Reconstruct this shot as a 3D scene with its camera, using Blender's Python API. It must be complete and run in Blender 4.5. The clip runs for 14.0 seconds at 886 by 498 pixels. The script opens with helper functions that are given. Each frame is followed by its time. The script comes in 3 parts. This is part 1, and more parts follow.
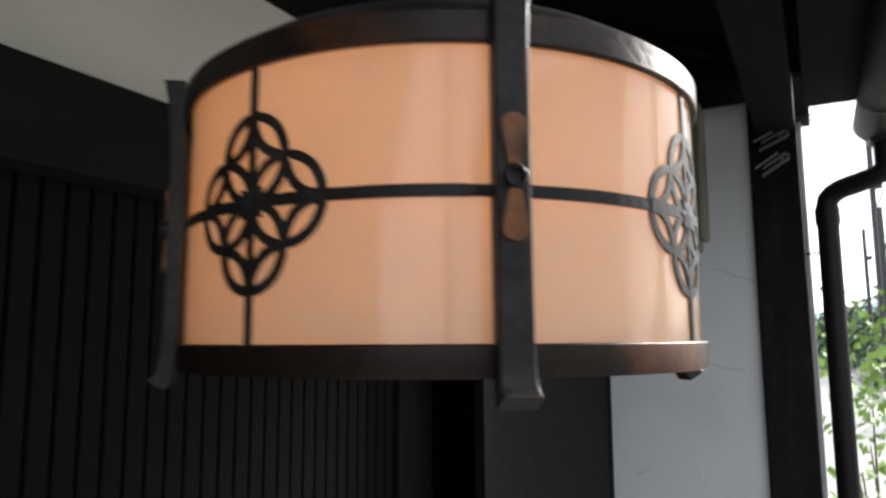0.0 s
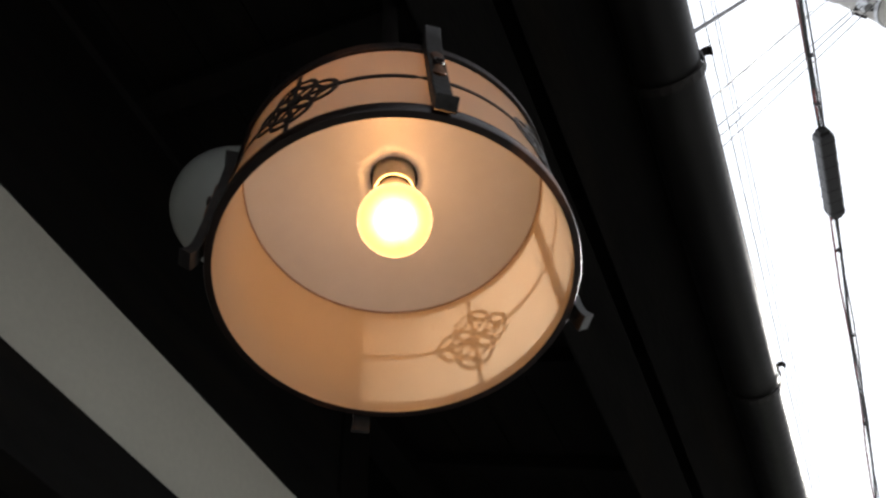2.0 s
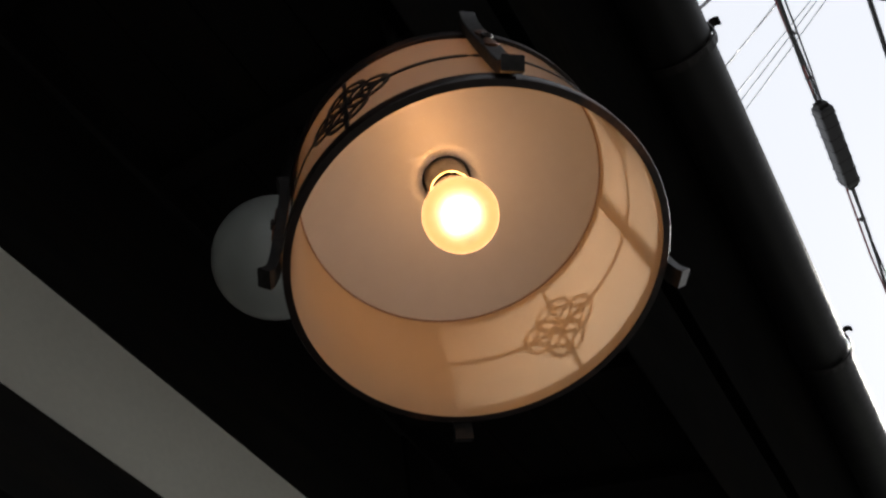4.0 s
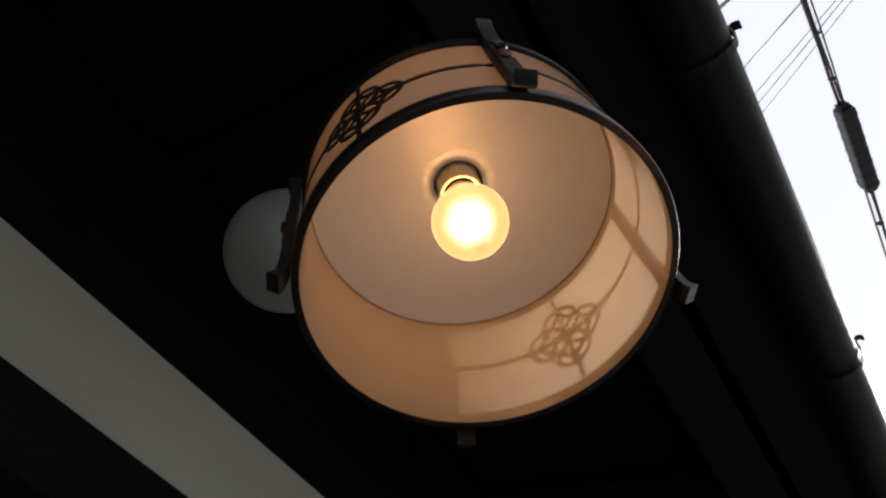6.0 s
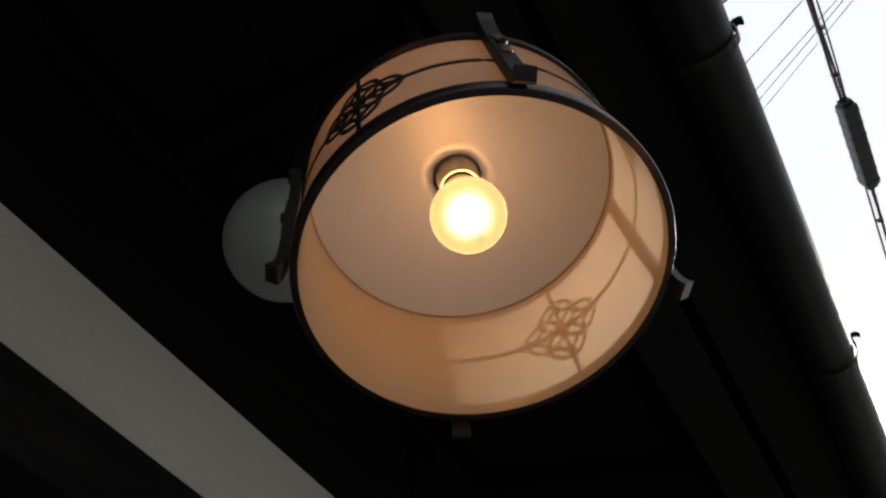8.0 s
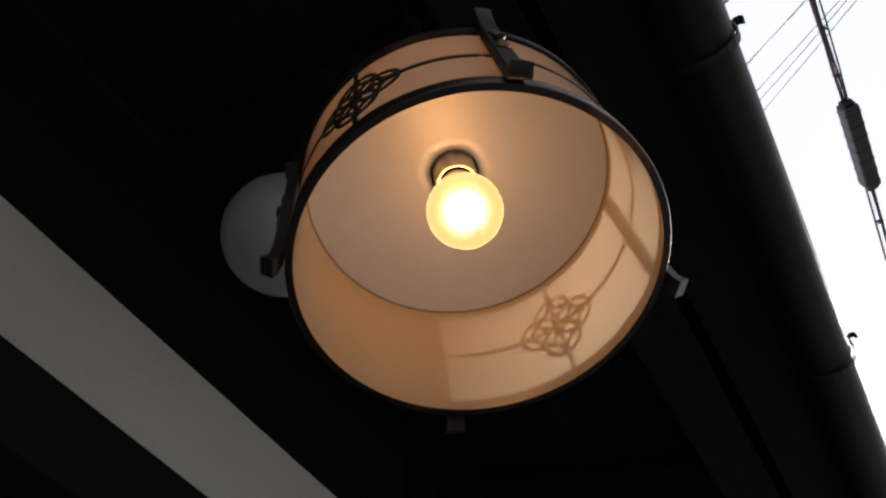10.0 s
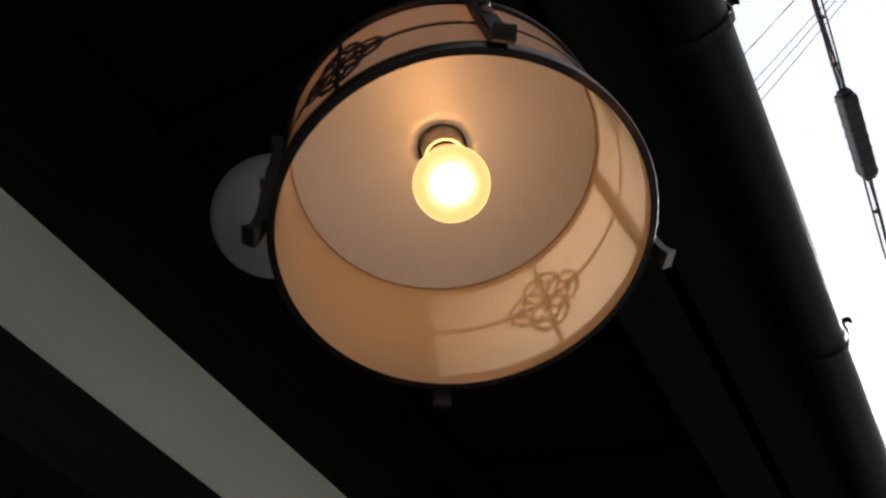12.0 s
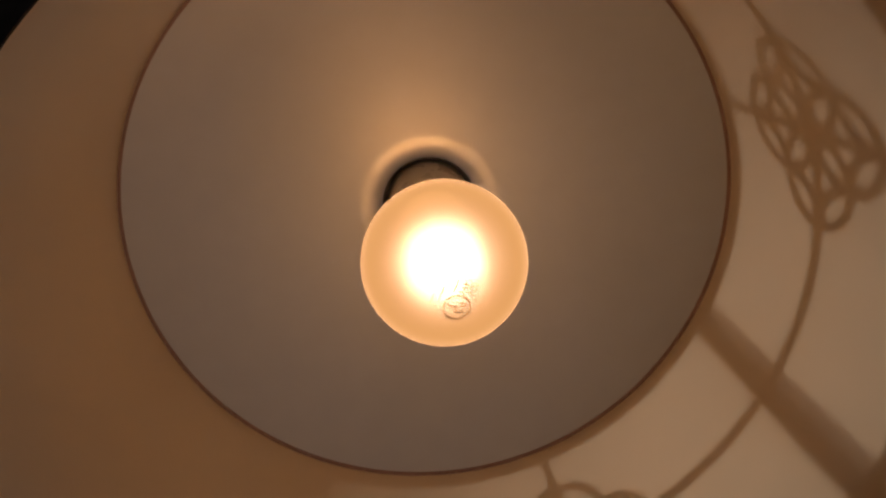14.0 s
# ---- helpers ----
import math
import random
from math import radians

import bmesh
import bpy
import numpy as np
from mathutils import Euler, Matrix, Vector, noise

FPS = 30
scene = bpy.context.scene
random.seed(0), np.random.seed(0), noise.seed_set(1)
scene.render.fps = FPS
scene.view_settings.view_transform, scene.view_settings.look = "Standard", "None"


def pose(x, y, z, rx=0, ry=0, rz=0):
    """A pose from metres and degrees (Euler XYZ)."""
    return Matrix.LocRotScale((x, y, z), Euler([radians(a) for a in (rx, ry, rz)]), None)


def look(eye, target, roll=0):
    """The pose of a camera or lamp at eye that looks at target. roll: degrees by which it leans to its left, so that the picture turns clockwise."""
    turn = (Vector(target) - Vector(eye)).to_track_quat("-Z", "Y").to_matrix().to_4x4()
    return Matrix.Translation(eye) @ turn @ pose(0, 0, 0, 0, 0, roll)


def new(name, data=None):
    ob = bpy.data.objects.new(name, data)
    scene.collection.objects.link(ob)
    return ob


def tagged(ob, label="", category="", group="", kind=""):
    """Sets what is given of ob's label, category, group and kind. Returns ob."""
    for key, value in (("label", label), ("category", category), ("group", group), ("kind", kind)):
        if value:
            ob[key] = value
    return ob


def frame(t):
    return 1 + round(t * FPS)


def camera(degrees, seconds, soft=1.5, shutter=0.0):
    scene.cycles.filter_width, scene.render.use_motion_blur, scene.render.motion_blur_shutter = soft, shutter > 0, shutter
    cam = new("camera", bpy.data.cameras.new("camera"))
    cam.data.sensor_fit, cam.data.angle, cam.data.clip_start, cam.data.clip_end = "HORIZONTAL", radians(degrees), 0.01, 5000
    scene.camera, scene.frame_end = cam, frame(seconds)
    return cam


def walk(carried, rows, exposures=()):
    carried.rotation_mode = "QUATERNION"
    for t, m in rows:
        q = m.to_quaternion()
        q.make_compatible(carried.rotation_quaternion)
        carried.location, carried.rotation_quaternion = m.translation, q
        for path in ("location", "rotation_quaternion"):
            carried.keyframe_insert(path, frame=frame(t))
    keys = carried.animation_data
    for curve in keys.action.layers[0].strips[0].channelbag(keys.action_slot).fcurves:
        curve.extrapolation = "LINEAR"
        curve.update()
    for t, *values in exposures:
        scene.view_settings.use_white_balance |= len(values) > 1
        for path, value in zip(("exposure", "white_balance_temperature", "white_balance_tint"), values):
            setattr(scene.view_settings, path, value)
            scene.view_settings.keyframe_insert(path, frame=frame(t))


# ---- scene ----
# the camera and its walk
cam = camera(65.1, 14.0, soft=2.4, shutter=0.4)
ROWS = [
    (0, 0.1668, -0.3097, 2.0130, 97.30, 0.34, 28.26),
    (0.5, 0.1773, -0.2303, 1.9376, 109.25, 0.25, 27.84),
    (1, 0.1774, -0.2259, 1.7715, 128.20, 1.02, 31.16),
    (1.5, 0.1732, -0.2448, 1.6381, 139.62, 2.91, 31.06),
    (2, 0.1186, -0.2495, 1.6252, 146.56, 4.03, 24.44),
    (2.5, 0.0656, -0.2380, 1.6241, 149.11, 6.68, 26.29),
    (3, 0.0563, -0.2281, 1.6225, 150.63, 7.46, 30.04),
    (3.5, 0.0567, -0.2294, 1.6241, 151.52, 8.44, 33.83),
    (6, 0.0680, -0.2394, 1.6306, 150.36, 6.46, 32.65),
    (6.5, 0.0664, -0.2408, 1.6283, 150.17, 6.34, 32.42),
    (7, 0.0672, -0.2392, 1.6279, 149.77, 6.27, 32.28),
    (7.5, 0.0708, -0.2393, 1.6283, 149.69, 6.17, 32.15),
    (8, 0.0705, -0.2416, 1.6285, 149.51, 6.09, 31.94),
    (10.5, 0.0728, -0.2390, 1.6262, 149.08, 5.76, 31.36),
    (11, 0.0713, -0.2387, 1.6246, 148.92, 5.77, 31.31),
    (11.5, 0.0729, -0.2371, 1.6243, 148.82, 5.73, 31.21),
    (12, 0.0723, -0.2226, 1.6238, 148.53, 5.90, 31.37),
    (12.5, 0.0602, -0.1557, 1.7242, 150.61, 5.18, 30.55),
    (13, 0.0388, -0.0990, 1.8195, 154.25, 2.70, 28.18),
    (13.5, 0.0186, -0.0957, 1.8572, 156.37, 3.81, 24.18),
    (14, 0.0071, -0.0941, 1.8626, 158.73, 5.30, 17.23),
]
EXPOSURES = [(0.0, 0.55), (0.5, 0.22), (1.0, 0.15), (1.5, 0.2), (2.0, -0.05), (2.5, -0.5), (3.0, -0.68), (3.5, -0.66), (6.0, -0.58), (12.0, -0.5), (12.5, -0.6), (13.0, -0.8), (13.5, -1.18), (14.0, -1.5)]
walk(cam, [(t, pose(x, y, z, rx, ry, rz)) for t, x, y, z, rx, ry, rz in ROWS], EXPOSURES)

# ---- world and sun: a bright overcast day ----
world = bpy.data.worlds.new("overcast_sky")
scene.world = world
world.use_nodes = True
wt = world.node_tree
wt.nodes.clear()
w_out = wt.nodes.new("ShaderNodeOutputWorld")
w_bg = wt.nodes.new("ShaderNodeBackground")
w_sky = wt.nodes.new("ShaderNodeTexSky")
w_sky.sky_type = "NISHITA"
w_sky.sun_disc = False
w_sky.sun_elevation = radians(28)
w_sky.sun_rotation = radians(29)
w_mix = wt.nodes.new("ShaderNodeMix")
w_mix.data_type = "RGBA"
w_mix.inputs[0].default_value = 0.88
w_mix.inputs[7].default_value = (10.2, 10.5, 11.2, 1)
wt.links.new(w_sky.outputs[0], w_mix.inputs[6])
wt.links.new(w_mix.outputs[2], w_bg.inputs[0])
w_bg.inputs[1].default_value = 0.15
wt.links.new(w_bg.outputs[0], w_out.inputs[0])

sun_data = bpy.data.lights.new("sun", "SUN")
sun_data.energy = 4.5
sun_data.angle = radians(10)
sun_data.color = (1.0, 0.96, 0.9)
sun = new("sun", sun_data)
sun.matrix_world = look((4.4, 7.8, 6.2), (0, 0, 1.5))

BULB_Z, BULB_R = 2.0850, 0.0290
lamp_data = bpy.data.lights.new("bulb_light", "POINT")
lamp_data.energy = 3.2
lamp_data.color = (1.0, 0.44, 0.135)
lamp_data.shadow_soft_size = 0.010
bulb_light = new("bulb_light", lamp_data)
bulb_light.location = (0, 0, BULB_Z)


# ---- materials ----
def material(name, base, rough=0.5, metal=0.0, vary=0.25, scale=8.0, fine=60.0, bump=0.1, depth=0.002,
             second=None, second_scale=3.0, second_edge=(0.5, 0.65), coat=0.0, stretch=(1, 1, 1), ior=1.45, rough_vary=0.15, spec=0.5):
    """A surface with grain at two scales, an optional second colour in patches, and fine relief."""
    m = bpy.data.materials.new(name)
    m.use_nodes = True
    nt = m.node_tree
    b = nt.nodes["Principled BSDF"]
    tc = nt.nodes.new("ShaderNodeTexCoord")
    mp = nt.nodes.new("ShaderNodeMapping")
    mp.inputs["Scale"].default_value = stretch
    nt.links.new(tc.outputs["Object"], mp.inputs[0])

    def noise_node(s, detail=6.0):
        n = nt.nodes.new("ShaderNodeTexNoise")
        n.inputs["Scale"].default_value = s
        n.inputs["Detail"].default_value = detail
        nt.links.new(mp.outputs[0], n.inputs["Vector"])
        return n

    big, small = noise_node(scale), noise_node(fine, 8.0)
    add = nt.nodes.new("ShaderNodeMath")
    add.operation = "ADD"
    nt.links.new(big.outputs[0], add.inputs[0])
    nt.links.new(small.outputs[0], add.inputs[1])
    ramp = nt.nodes.new("ShaderNodeMapRange")
    ramp.inputs[1].default_value, ramp.inputs[2].default_value = 0.6, 1.4
    ramp.inputs[3].default_value, ramp.inputs[4].default_value = 1 - vary, 1 + vary
    nt.links.new(add.outputs[0], ramp.inputs[0])
    mul = nt.nodes.new("ShaderNodeMix")
    mul.data_type, mul.blend_type = "RGBA", "MULTIPLY"
    mul.inputs[0].default_value = 1.0
    nt.links.new(ramp.outputs[0], mul.inputs[7])
    mul.inputs[6].default_value = (*base, 1)
    if second:
        patch = noise_node(second_scale, 5.0)
        edge = nt.nodes.new("ShaderNodeMapRange")
        edge.inputs[1].default_value, edge.inputs[2].default_value = second_edge
        nt.links.new(patch.outputs[0], edge.inputs[0])
        mx = nt.nodes.new("ShaderNodeMix")
        mx.data_type = "RGBA"
        mx.inputs[6].default_value, mx.inputs[7].default_value = (*base, 1), (*second, 1)
        nt.links.new(edge.outputs[0], mx.inputs[0])
        nt.links.new(mx.outputs[2], mul.inputs[6])
    nt.links.new(mul.outputs[2], b.inputs["Base Color"])
    rr = nt.nodes.new("ShaderNodeMapRange")
    rr.inputs[3].default_value, rr.inputs[4].default_value = max(0.03, rough - rough_vary), min(1, rough + rough_vary)
    nt.links.new(small.outputs[0], rr.inputs[0])
    nt.links.new(rr.outputs[0], b.inputs["Roughness"])
    b.inputs["Metallic"].default_value = metal
    b.inputs["IOR"].default_value = ior
    b.inputs["Specular IOR Level"].default_value = spec
    b.inputs["Coat Weight"].default_value = coat
    if bump:
        bp = nt.nodes.new("ShaderNodeBump")
        bp.inputs["Strength"].default_value = bump
        bp.inputs["Distance"].default_value = depth
        nt.links.new(add.outputs[0], bp.inputs["Height"])
        nt.links.new(bp.outputs[0], b.inputs["Normal"])
    return m


def acrylic(name, colour, pass_colour, gloss_rough=0.04):
    """Milky acrylic sheet: scatters light back and through, with a soft sheen."""
    m = bpy.data.materials.new(name)
    m.use_nodes = True
    nt = m.node_tree
    nt.nodes.clear()
    out = nt.nodes.new("ShaderNodeOutputMaterial")
    tc = nt.nodes.new("ShaderNodeTexCoord")
    n = nt.nodes.new("ShaderNodeTexNoise")
    n.inputs["Scale"].default_value, n.inputs["Detail"].default_value = 14.0, 6.0
    nt.links.new(tc.outputs["Object"], n.inputs["Vector"])
    mr = nt.nodes.new("ShaderNodeMapRange")
    mr.inputs[3].default_value, mr.inputs[4].default_value = 0.94, 1.04
    nt.links.new(n.outputs[0], mr.inputs[0])

    def tint(c):
        x = nt.nodes.new("ShaderNodeMix")
        x.data_type, x.blend_type = "RGBA", "MULTIPLY"
        x.inputs[0].default_value = 1.0
        x.inputs[6].default_value = (*c, 1)
        nt.links.new(mr.outputs[0], x.inputs[7])
        return x.outputs[2]

    dif = nt.nodes.new("ShaderNodeBsdfDiffuse")
    tra = nt.nodes.new("ShaderNodeBsdfTranslucent")
    nt.links.new(tint(colour), dif.inputs[0])
    nt.links.new(tint(pass_colour), tra.inputs[0])
    mix = nt.nodes.new("ShaderNodeMixShader")
    mix.inputs[0].default_value = 0.75
    nt.links.new(dif.outputs[0], mix.inputs[1])
    nt.links.new(tra.outputs[0], mix.inputs[2])
    gl = nt.nodes.new("ShaderNodeBsdfGlossy")
    gl.inputs["Roughness"].default_value = gloss_rough
    fr = nt.nodes.new("ShaderNodeFresnel")
    fr.inputs[0].default_value = 1.45
    top = nt.nodes.new("ShaderNodeMixShader")
    nt.links.new(fr.outputs[0], top.inputs[0])
    nt.links.new(mix.outputs[0], top.inputs[1])
    nt.links.new(gl.outputs[0], top.inputs[2])
    nt.links.new(top.outputs[0], out.inputs[0])
    return m


def glow(name, colour, strength, clear):
    """A layer of a lit bulb: gives off light and lets a share of what is behind it through."""
    m = bpy.data.materials.new(name)
    m.use_nodes = True
    nt = m.node_tree
    nt.nodes.clear()
    out = nt.nodes.new("ShaderNodeOutputMaterial")
    em = nt.nodes.new("ShaderNodeEmission")
    em.inputs[0].default_value, em.inputs[1].default_value = (*colour, 1), strength
    tr = nt.nodes.new("ShaderNodeBsdfTransparent")
    tr.inputs[0].default_value = (clear, clear, clear, 1)
    both = nt.nodes.new("ShaderNodeAddShader")
    nt.links.new(em.outputs[0], both.inputs[0])
    nt.links.new(tr.outputs[0], both.inputs[1])
    nt.links.new(both.outputs[0], out.inputs[0])
    return m


def frosted(name):
    """Thin frosted bulb glass: most light passes, some is scattered softly, most of all straight on."""
    m = bpy.data.materials.new(name)
    m.use_nodes = True
    nt = m.node_tree
    nt.nodes.clear()
    out = nt.nodes.new("ShaderNodeOutputMaterial")
    tr = nt.nodes.new("ShaderNodeBsdfTransparent")
    tr.inputs[0].default_value = (0.12, 0.12, 0.12, 1)
    tl = nt.nodes.new("ShaderNodeBsdfTranslucent")
    tl.inputs[0].default_value = (0.0262, 0.0272, 0.029, 1)
    rf = nt.nodes.new("ShaderNodeBsdfRefraction")
    rf.inputs["Color"].default_value = (0.016, 0.0200, 0.041, 1)
    rf.inputs["Roughness"].default_value = 0.6
    rf.inputs["IOR"].default_value = 1.45
    one = nt.nodes.new("ShaderNodeAddShader")
    two = nt.nodes.new("ShaderNodeAddShader")
    nt.links.new(tr.outputs[0], one.inputs[0])
    nt.links.new(tl.outputs[0], one.inputs[1])
    nt.links.new(one.outputs[0], two.inputs[0])
    nt.links.new(rf.outputs[0], two.inputs[1])
    nt.links.new(two.outputs[0], out.inputs[0])
    return m


IRON = material("blackened_iron", (0.020, 0.018, 0.017), 0.42, 0.04, 0.5, 30, 240, 0.28, 0.0009, (0.038, 0.037, 0.036), 26, (0.55, 0.75), spec=0.17)
# The copper-brown second colour paints both wear and warm reflections on the rims.
IRON_BROWN = material("worn_glint_iron", (0.017, 0.011, 0.009), 0.40, 0.3, 0.55, 34, 260, 0.30, 0.0009, (0.13, 0.052, 0.024), 11, (0.57, 0.74), rough_vary=0.24, spec=0.35)
# Brown that stands for shadow in the gap at the reflector's edge.
GAP_SHADOW = material("brown_gap_shadow", (0.15, 0.095, 0.08), 0.5, 0.1, 0.2, 20, 90, 0.1, 0.0005)
COPPER = material("aged_copper", (0.14, 0.06, 0.026), 0.42, 0.75, 0.4, 40, 200, 0.3, 0.0006, (0.07, 0.04, 0.03), 45, (0.45, 0.7))
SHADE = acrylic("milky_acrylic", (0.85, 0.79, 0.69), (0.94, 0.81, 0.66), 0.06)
# Blue in this base colour stands for the daylight cast on the enamel.
DISC = material("daylight_tinted_enamel", (0.275, 0.312, 0.385), 0.40, 0, 0.04, 6, 90, 0.0, 0.0005, spec=0.75, rough_vary=0.03)
SOCKET = material("dark_bakelite", (0.035, 0.03, 0.028), 0.4, 0, 0.15, 20, 120, 0.1, 0.0005)
PORCELAIN = material("cream_porcelain", (0.62, 0.56, 0.44), 0.3, 0, 0.08, 20, 120, 0.05, 0.0005)
PRINT = material("brown_print", (0.025, 0.011, 0.004), 0.6, 0, 0.1, 30, 90, 0, 0)
WOOD_BLACK = material("black_stained_wood", (0.0075, 0.007, 0.0066), 0.8, 0, 0.5, 5, 40, 0.35, 0.002, (0.011, 0.009, 0.007), 3, (0.5, 0.7), stretch=(6, 1, 6), spec=0.12)
WOOD_POST = material("black_stained_post", (0.008, 0.0075, 0.007), 0.6, 0, 0.5, 5, 40, 0.35, 0.002, (0.014, 0.012, 0.010), 4, (0.5, 0.7), stretch=(7, 7, 0.8), spec=0.1)
SLAT = material("dark_lattice_wood", (0.005, 0.0049, 0.0044), 0.75, 0, 0.4, 6, 50, 0.3, 0.0015, (0.0075, 0.0065, 0.0055), 5, (0.45, 0.7), stretch=(8, 8, 0.7), spec=0.05)
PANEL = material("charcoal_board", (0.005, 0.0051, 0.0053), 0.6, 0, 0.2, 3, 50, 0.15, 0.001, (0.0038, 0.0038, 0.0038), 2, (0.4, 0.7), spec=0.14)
PLASTER = material("cream_plaster", (0.60, 0.58, 0.50), 0.85, 0, 0.06, 3, 90, 0.25, 0.0015, (0.54, 0.52, 0.45), 2.0, (0.4, 0.75))
# Recess plaster whitened in place of the light that should reach it.
PLASTER_LIFTED = material("lifted_recess_plaster", (0.88, 0.865, 0.83), 0.85, 0, 0.04, 3, 80, 0.25, 0.0015)
PLASTER_WHITE = material("white_plaster", (0.54, 0.56, 0.57), 0.8, 0, 0.05, 2, 80, 0.3, 0.0015, (0.46, 0.47, 0.47), 2.4, (0.5, 0.8))
CRACK = material("grey_crack", (0.24, 0.235, 0.22), 0.9, 0, 0.3, 30, 120, 0.2, 0.001)
GUTTER = material("black_gutter_plastic", (0.008, 0.0076, 0.0076), 0.5, 0, 0.2, 5, 70, 0.08, 0.001, (0.013, 0.012, 0.011), 4, (0.5, 0.75), spec=0.22)
OPAL = material("opal_glass", (0.27, 0.285, 0.27), 0.3, 0, 0.04, 5, 40, 0.0, 0.001, rough_vary=0.02)
METER_BODY = material("olive_grey_enamel", (0.21, 0.21, 0.15), 0.5, 0, 0.1, 6, 60, 0.1, 0.001)
METER_DARK = material("dark_meter_face", (0.012, 0.013, 0.013), 0.2, 0, 0.1, 6, 60, 0.0, 0.001, rough_vary=0.02)
METER_DIAL = material("pale_dial", (0.13, 0.135, 0.13), 0.5, 0, 0.1, 20, 90, 0.0, 0.001)
CABLE = material("black_cable", (0.018, 0.018, 0.02), 0.45, 0, 0.2, 20, 90, 0.1, 0.001)
CABLE_RED = material("reddish_cable", (0.20, 0.05, 0.05), 0.5, 0, 0.2, 20, 90, 0.1, 0.001)
CABLE_BLUE = material("blue_black_cable", (0.03, 0.035, 0.09), 0.5, 0, 0.2, 20, 90, 0.1, 0.001)
CONCRETE = material("pole_concrete", (0.36, 0.35, 0.33), 0.85, 0, 0.18, 4, 60, 0.3, 0.002)
STEEL = material("galvanised_steel", (0.42, 0.43, 0.44), 0.4, 0.8, 0.15, 10, 70, 0.1, 0.001)
CLIP = material("clear_grey_plastic", (0.27, 0.28, 0.27), 0.25, 0, 0.1, 20, 90, 0.05, 0.001)
CLIP_DIM = material("dull_grey_plastic", (0.15, 0.155, 0.15), 0.35, 0, 0.2, 20, 90, 0.05, 0.001)
PAPER = material("white_paper", (0.66, 0.64, 0.62), 0.8, 0, 0.06, 10, 90, 0.05, 0.0005)
RED = material("red_print", (0.50, 0.035, 0.04), 0.6, 0, 0.15, 20, 90, 0, 0.0005)
RED_DARK = material("red_plastic", (0.42, 0.03, 0.035), 0.4, 0, 0.15, 20, 90, 0, 0.0005)
INK = material("black_ink", (0.03, 0.03, 0.03), 0.7, 0, 0.1, 20, 90, 0, 0.0005)
TEAL = material("grey_blue_print", (0.16, 0.22, 0.25), 0.6, 0, 0.15, 20, 90, 0, 0.0005)
ASPHALT = material("asphalt", (0.10, 0.10, 0.10), 0.85, 0, 0.25, 2, 80, 0.4, 0.004, (0.14, 0.14, 0.135), 0.6, (0.45, 0.65))
PAVING = material("pale_paving", (0.32, 0.315, 0.30), 0.85, 0, 0.15, 2, 60, 0.3, 0.003)
LEAF = material("fresh_leaf", (0.20, 0.33, 0.06), 0.5, 0, 0.35, 20, 90, 0.1, 0.001)
LEAF_DARK = material("woodland", (0.055, 0.10, 0.045), 0.8, 0, 0.5, 0.15, 2, 0.3, 0.3)
GRASS = material("verge_grass", (0.09, 0.16, 0.04), 0.8, 0, 0.4, 1.5, 30, 0.4, 0.02)
BARK = material("grey_bark", (0.13, 0.10, 0.075), 0.85, 0, 0.4, 20, 120, 0.4, 0.002)
# Distance haze is painted into the hills as a blue-grey base.
HILL = material("haze_tinted_hill", (0.16, 0.24, 0.27), 0.95, 0, 0.25, 0.05, 0.6, 0.2, 0.5)
HOUSE_WALL = material("far_house_wall", (0.5, 0.5, 0.48), 0.8, 0, 0.1, 1, 10, 0.1, 0.01)
HOUSE_ROOF = material("far_house_roof", (0.08, 0.08, 0.09), 0.6, 0, 0.2, 1, 10, 0.1, 0.01)


# ---- mesh helpers ----
def finish(bm, name, mat, smooth=False):
    bmesh.ops.recalc_face_normals(bm, faces=bm.faces)
    me = bpy.data.meshes.new(name)
    bm.to_mesh(me)
    bm.free()
    if smooth:
        for p in me.polygons:
            p.use_smooth = True
        me.set_sharp_from_angle(angle=radians(38))
    if mat:
        me.materials.append(mat)
    return me


def thing(name, label, category, at=(0, 0, 0), turn=0.0, group="", kind=""):
    """An empty at the thing's base, to which its parts are parented."""
    ob = new(name)
    ob.empty_display_size = 0.05
    ob.matrix_world = pose(*at, 0, 0, turn)
    return tagged(ob, label, category, group, kind)


def part(name, bm, mat, parent, label="", smooth=False):
    ob = new(name, finish(bm, name, mat, smooth))
    ob.parent = parent
    if label:
        ob["label"] = label
    return ob


def solo(name, bm, mat, label, category, smooth=False, group="", kind=""):
    return tagged(new(name, finish(bm, name, mat, smooth)), label, category, group, kind)


def box(lo, hi, bevel=0.0, bm=None, m=None):
    bm = bm or bmesh.new()
    r = bmesh.ops.create_cube(bm, size=1.0)
    vs = r["verts"]
    for v in vs:
        v.co = Vector([(lo[i] + hi[i]) / 2 + v.co[i] * (hi[i] - lo[i]) for i in range(3)])
        if m:
            v.co = m @ v.co
    if bevel:
        es = list({e for v in vs for e in v.link_edges})
        bmesh.ops.bevel(bm, geom=es, offset=bevel, segments=2, affect="EDGES", profile=0.6)
    return bm


